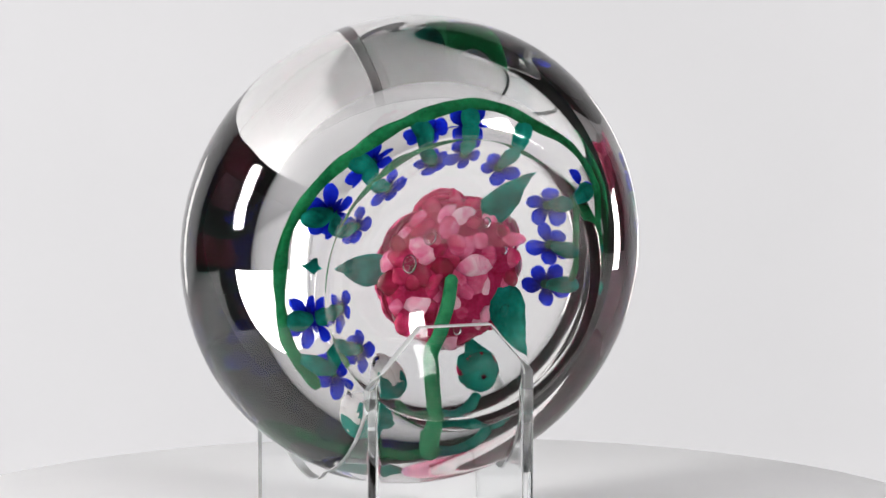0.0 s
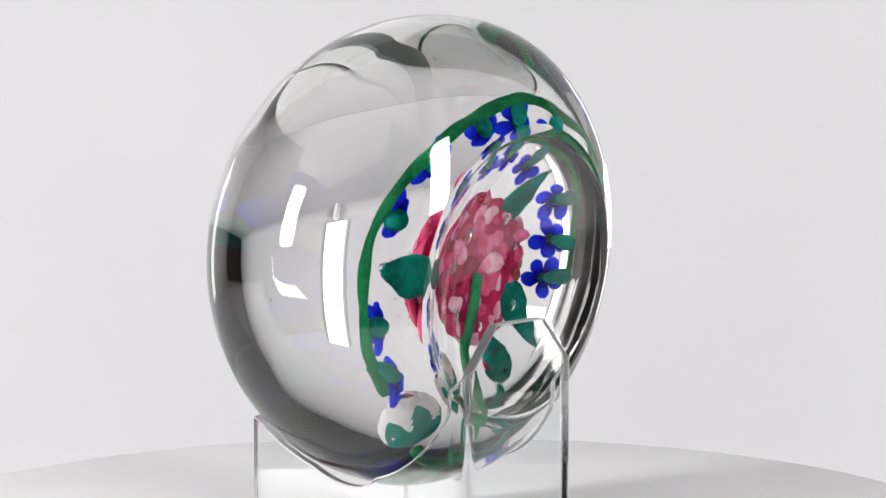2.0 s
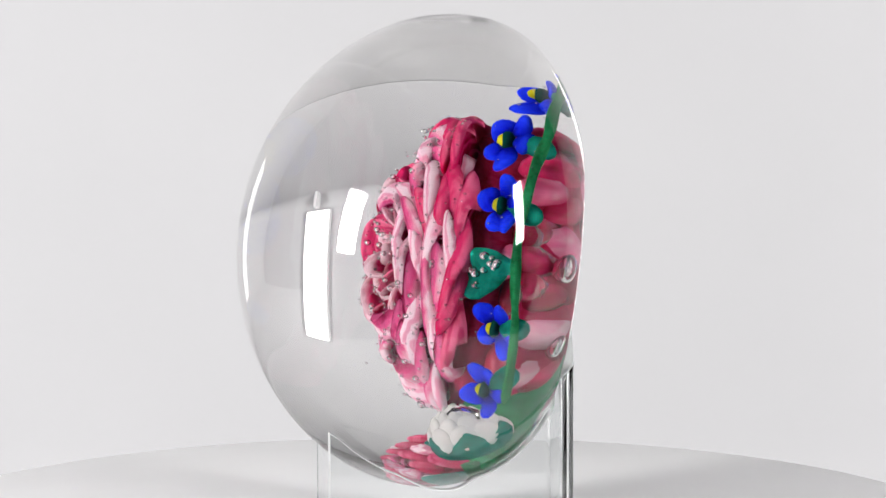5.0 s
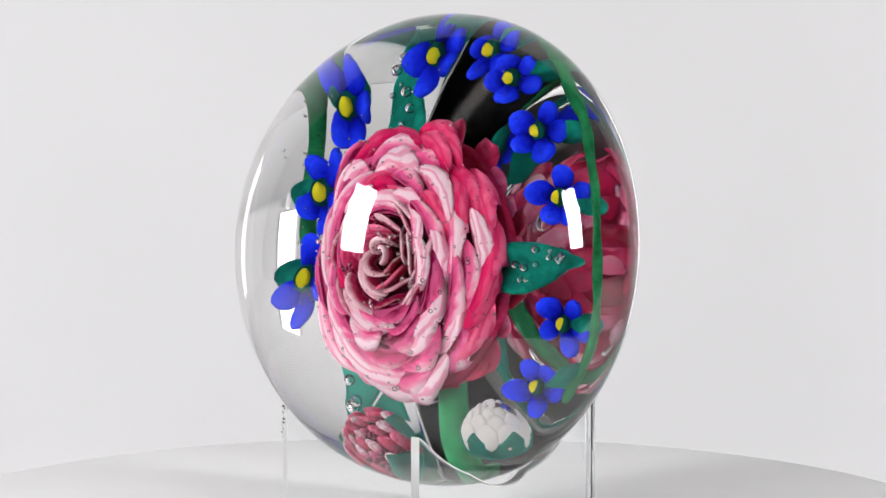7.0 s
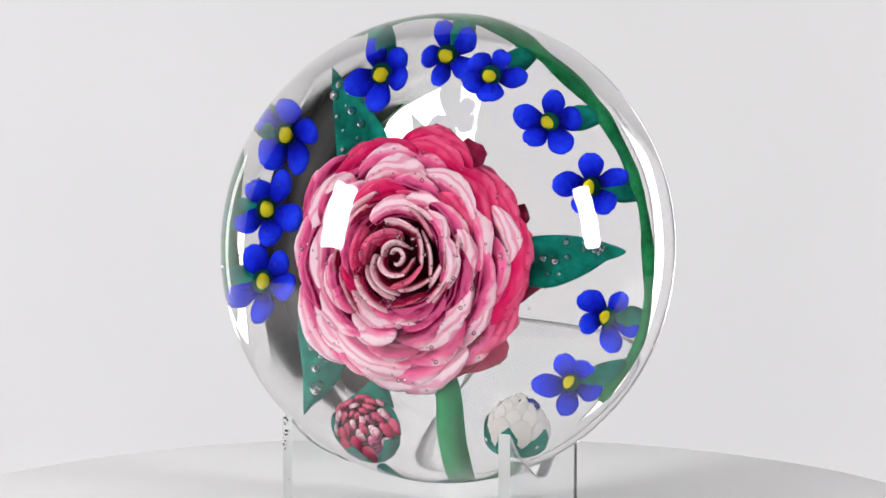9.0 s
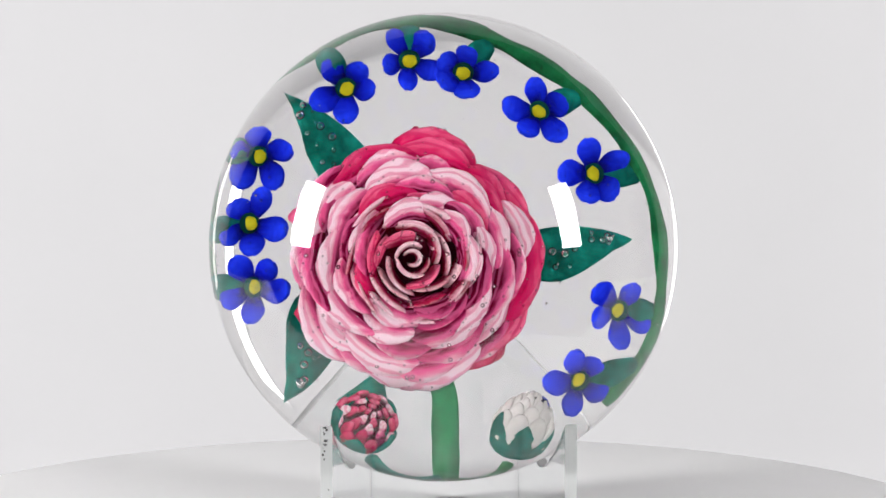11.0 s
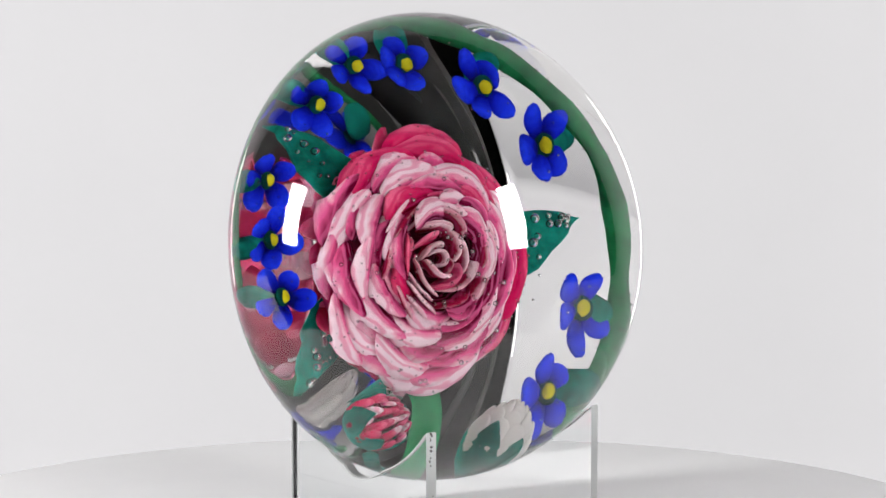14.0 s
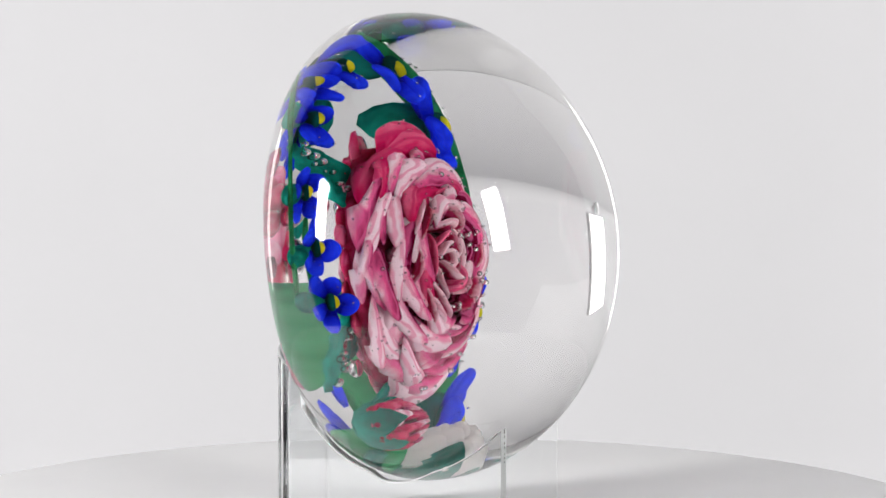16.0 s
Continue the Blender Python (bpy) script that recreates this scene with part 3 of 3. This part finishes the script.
def bud(centre, way, wide, high, mat, heart, snug, reach, name, label, seed):
    """A closed bud: overlapping small petals in a cup of pointed sepals."""
    rng = random.Random(seed)
    axis = Vector(way).normalized()
    side = axis.cross(Vector((0, 0, 1))).normalized()
    over = side.cross(axis)
    mid = Vector(centre)

    def place(r, phi, h):
        return mid + axis * h + (side * math.cos(phi) + over * math.sin(phi)) * r

    bm = bmesh.new()
    bmesh.ops.create_icosphere(bm, subdivisions=3, radius=1)
    for v in bm.verts:
        p = v.co.copy()
        r = wide * 0.8 * math.hypot(p.x, p.y)
        v.co = place(r, math.atan2(p.y, p.x), p.z * high * 0.8) * U
    core = part(name, bm, heart, PAPERWEIGHT, label)
    for level, (count, foot, tip, fat) in enumerate(((8, -0.6, 0.5, 1.0), (8, -0.2, 0.8, 0.88), (7, 0.1, 0.98, 0.66), (5, 0.35, 1.1, 0.42), (2, 0.5, 1.16, 0.16))):
        for k in range(count):
            phi0 = 2 * math.pi * (k + 0.5 * level + rng.uniform(-0.1, 0.1)) / count

            def fun(a, b, phi0=phi0, foot=foot, tip=tip, fat=fat, count=count):
                h = foot + (tip - foot) * b
                w = math.sqrt(max(0.0, 1 - abs(2 * b - 1) ** 2.5))
                r = wide * fat * (math.sqrt(max(0.02, 1 - (0.75 * h) ** 2)) + 0.1 - 0.2 * max(0, b - 0.6))
                return place(r, phi0 + a * 1.3 * math.pi / count * snug * max(0.03, w), h * high)

            part("petal", shell(fun, 8, 7, 6), PINK if mat is CRIMSON and k % 3 == 0 else mat, core)
    for k in range(5):
        phi0 = 2 * math.pi * (k + rng.uniform(-0.1, 0.1)) / 5

        def fun(a, b, phi0=phi0):
            h = -1.0 + (reach + 0.15 * math.sin(phi0 * 3)) * b
            r = wide * (1.02 * math.sqrt(max(0.01, 1 - (0.85 * h) ** 2)) + 0.12) * min(1.0, 0.05 + 5 * b) ** 0.5
            return place(r, phi0 + a * 0.85 * max(0.03, 1 - max(0, b - 0.25) ** 1.2 * 1.35), h * high)

        part("sepal", shell(fun, 6, 8, 5), TEAL, core, "teal glass sepal")
    return core


RED_BUD = bud((-102.2, -224.2, -46.7), (0.05, 0.06, 1.0), 37, 37, CRIMSON, GAP, 0.5, 1.5, "red_bud", "crimson glass rosebud in teal sepals", 11)
tip = [Vector((-103.7, -186.5, -64.3)), Vector((-80.2, -154.9, -50.4))]
part("sepal", shell(lambda a, b: tip[0].lerp(tip[1], b) + Vector((a * 34 * (1 - b) ** 0.8, -6 * a * a, 6 * (1 - a * a))), 8, 8, 8), TEAL, RED_BUD, "pointed teal glass sepal")
bud((100.6, -229.5, -52.5), (0.3, 0.86, 0.4), 35, 44, WHITE, WHITE, 0.85, 1.25, "white_bud", "white glass rosebud in teal sepals", 12)

part("bubble", ball((114.3, -202.4, -46.1), 20, (1, 0.8, 1), 3), BUBBLE, PAPERWEIGHT, "large air bubble over the white bud")

# fine seed bubbles along the petal edges and the vine, too many to count
rng = random.Random(33)
seeds, seed_faces = [], []


def seed_bubble(p, r):
    first = len(seeds)
    for z, ring in ((-1, 0), (-0.5, 0.87), (0.5, 0.87), (1, 0)):
        for q in range(6 if ring else 1):
            seeds.append((Vector(p) + r * Vector((ring * math.cos(q * math.pi / 3), ring * math.sin(q * math.pi / 3), z))) * U)
    for q in range(6):
        n = (q + 1) % 6
        seed_faces.extend(((first, first + 1 + n, first + 1 + q), (first + 1 + q, first + 1 + n, first + 7 + n, first + 7 + q), (first + 7 + q, first + 7 + n, first + 13)))


for petal in [o for o in bpy.data.objects if o.name.startswith("petal") and o.parent and o.parent.name == "rose"]:
    edge = sorted((v.co / U for v in petal.data.vertices), key=lambda p: math.hypot(p.x - ROSE_X, p.y - ROSE_Y) + 1.2 * p.z)
    edge = edge[int(0.62 * len(edge)):]
    for k in range(20):
        p = rng.choice(edge)
        seed_bubble(p + Vector((rng.uniform(-1, 1), rng.uniform(-1, 1), rng.uniform(1.0, 3.0))), rng.choice((0.6, 0.8, 1.1, 1.6)))
for v in bpy.data.objects["vine"].data.vertices:
    if rng.random() < 0.16:
        p = v.co / U
        seed_bubble(p + Vector((rng.uniform(-1.5, 1.5), rng.uniform(-1.5, 1.5), rng.uniform(-0.5, 2.5))), rng.choice((0.6, 0.9, 1.2)))
mesh = bpy.data.meshes.new("seed_bubbles")
mesh.from_pydata(seeds, [], seed_faces)
mesh.materials.append(BUBBLE)
mesh.polygons.foreach_set("use_smooth", [True] * len(mesh.polygons))
fine = tagged(new("seed_bubbles", mesh), "fine seed bubbles trapped round the flowers", kind="stuff")
fine.parent = PAPERWEIGHT

# stray air bubbles over the rose and through the body
rng = random.Random(21)
for k in range(70):
    r, a = 150 * math.sqrt(rng.random()), rng.uniform(0, 2 * math.pi)
    part("bubble", ball((ROSE_X + r * math.cos(a), ROSE_Y + r * math.sin(a), rose_height(r) + rose_tilt(ROSE_X + r * math.cos(a), ROSE_Y + r * math.sin(a))), rng.choice((1.2, 1.6, 2.0, 3.0)), detail=2), BUBBLE, PAPERWEIGHT)
for x, y, r in ((40, 60, 13), (78, 10, 15), (-70, 85, 9), (-120, -90, 12), (-20, -120, 9), (60, -90, 11), (-110, 30, 7)):
    part("bubble", ball((x - 30, y - 10, -77), r, (1, 1.25, 0.45), 3), BUBBLE, PAPERWEIGHT)
for k in range(14):
    r, a = 300 * math.sqrt(rng.random()), rng.uniform(0, 2 * math.pi)
    part("bubble", ball((r * math.cos(a), r * math.sin(a), rng.uniform(-60, 60)), rng.choice((1.2, 1.8)), detail=2), BUBBLE, PAPERWEIGHT)


# ---- acrylic stand: one sheet bent to a back plate and two side walls with scooped tops ----
def stand():
    thing = tagged(new("display_stand"), "clear bent acrylic display stand with raised back plate", "stand")
    body = BODY.data
    tree = BVHTree.FromPolygons([REST @ v.co / U for v in body.vertices], [tuple(p.vertices) for p in body.polygons])
    thick = 21.0
    back_l, back_r = Vector((-17, 255, 0)), Vector((109, 233, 0))

    def soft_max(*values):
        return 14 * math.log(sum(math.exp(v / 14) for v in values))

    corners = [Vector(p) for p in ((-184, -182, 0), (-92, 242, 0), (188, 230, 0), (241, -191, 0))]
    path, marks = [], []
    bend = 17.0
    for k in range(3):
        ahead = (corners[k + 1] - corners[k]).normalized()
        start = corners[k] + ahead * (bend if k else 0)
        end = corners[k + 1] - ahead * (bend if k < 2 else 0)
        steps = int((end - start).length / 4)
        path += [start + (end - start) * q / steps for q in range(steps + 1)]
        if k < 2:
            away = (corners[k + 2] - corners[k + 1]).normalized()
            one, two = end, corners[k + 1] + away * bend
            marks.append(len(path) - 1 if k == 0 else len(path) - 1 + 8)
            path += [one.lerp(corners[k + 1], f).lerp(corners[k + 1].lerp(two, f), f) for f in (q / 8 for q in range(1, 8))]
    along = [0.0]
    for p, q in zip(path, path[1:]):
        along.append(along[-1] + (q - p).length)
    total = along[-1]
    peak_l = min(along, key=lambda d: (path[along.index(d)] - back_l).length)
    peak_r = min(along, key=lambda d: (path[along.index(d)] - back_r).length)

    def top_edge(d):
        lip = 216 - 0.65 * min(d, total - d)
        back = 399 - 1.12 * max(0.0, peak_l - d, d - peak_r)
        return min(399, soft_max(lip, back, 106))

    rows = []
    for k, p in enumerate(path):
        ahead = (path[min(k + 1, len(path) - 1)] - path[max(k - 1, 0)]).normalized()
        side = Vector((-ahead.y, ahead.x, 0))
        want = top_edge(along[k])
        for off in (0.5, 0, -0.5):
            q = p + side * thick * off
            hit = tree.ray_cast(Vector((q.x, q.y, 0)), Vector((0, 0, 1)))
            if hit[0] is not None:
                want = min(want, hit[0].z - 2)
        rows.append([(p + side * thick * off + Vector((0, 0, z))) * U
                     for off, z in ((0.5, 0), (0.5, want - 2.5), (0.38, want), (-0.38, want), (-0.5, want - 2.5), (-0.5, 0))])

    def sheet(name, first, last):
        """One panel of the sheet; it runs on into its neighbours at the bends, with a sawn edge only at a free end."""
        bm = bmesh.new()
        made = [[bm.verts.new(v) for v in row] for row in rows[first:last + 1]]
        for one, two in zip(made, made[1:]):
            for q in range(6):
                face = bm.faces.new((one[q], one[(q + 1) % 6], two[(q + 1) % 6], two[q]))
                face.material_index = 1 if q in (1, 2, 3) else 0
        if first == 0:
            bm.faces.new(made[0][::-1]).material_index = 1
        if last == len(rows) - 1:
            bm.faces.new(made[-1]).material_index = 1
        panel = part(name, bm, ACRYLIC, thing)
        panel.data.materials.append(SAWN)
        panel.data.set_sharp_from_angle(angle=radians(25))

    # dark specks of old putty on one front post
    bm = bmesh.new()
    pick = random.Random(8)
    for k in range(26):
        x, z = pick.uniform(-9, 9), 205 - abs(pick.gauss(0, 55)) if k > 7 else 214 - pick.uniform(0, 9)
        made = bmesh.ops.create_icosphere(bm, subdivisions=1, radius=pick.choice((0.8, 1.2, 1.8, 2.4)) * U)
        for v in made["verts"]:
            v.co = Vector((v.co.x, v.co.y * 0.4, v.co.z)) + (corners[0] + Vector((x, -1.5 + x * 0.2, z))) * U
    tagged(part("specks", bm, GRIME, thing, "dark specks of old putty"), kind="stuff")
    sheet("side_wall", 0, marks[0])
    sheet("back_plate", marks[0], marks[1])
    sheet("side_wall", marks[1], len(rows) - 1)
    return thing


STAND = stand()


# ---- movement: all three turn together about the table's axis ----
def motions():
    turn = 14.613
    times = [k * 0.5 for k in range(33)]
    for thing, rest in ((TURNTABLE, Matrix()), (STAND, Matrix()), (PAPERWEIGHT, REST)):
        walk(thing, [(t, pose(0, 0, 0, 0, 0, turn * (t - 10.75)) @ rest) for t in times])


motions()
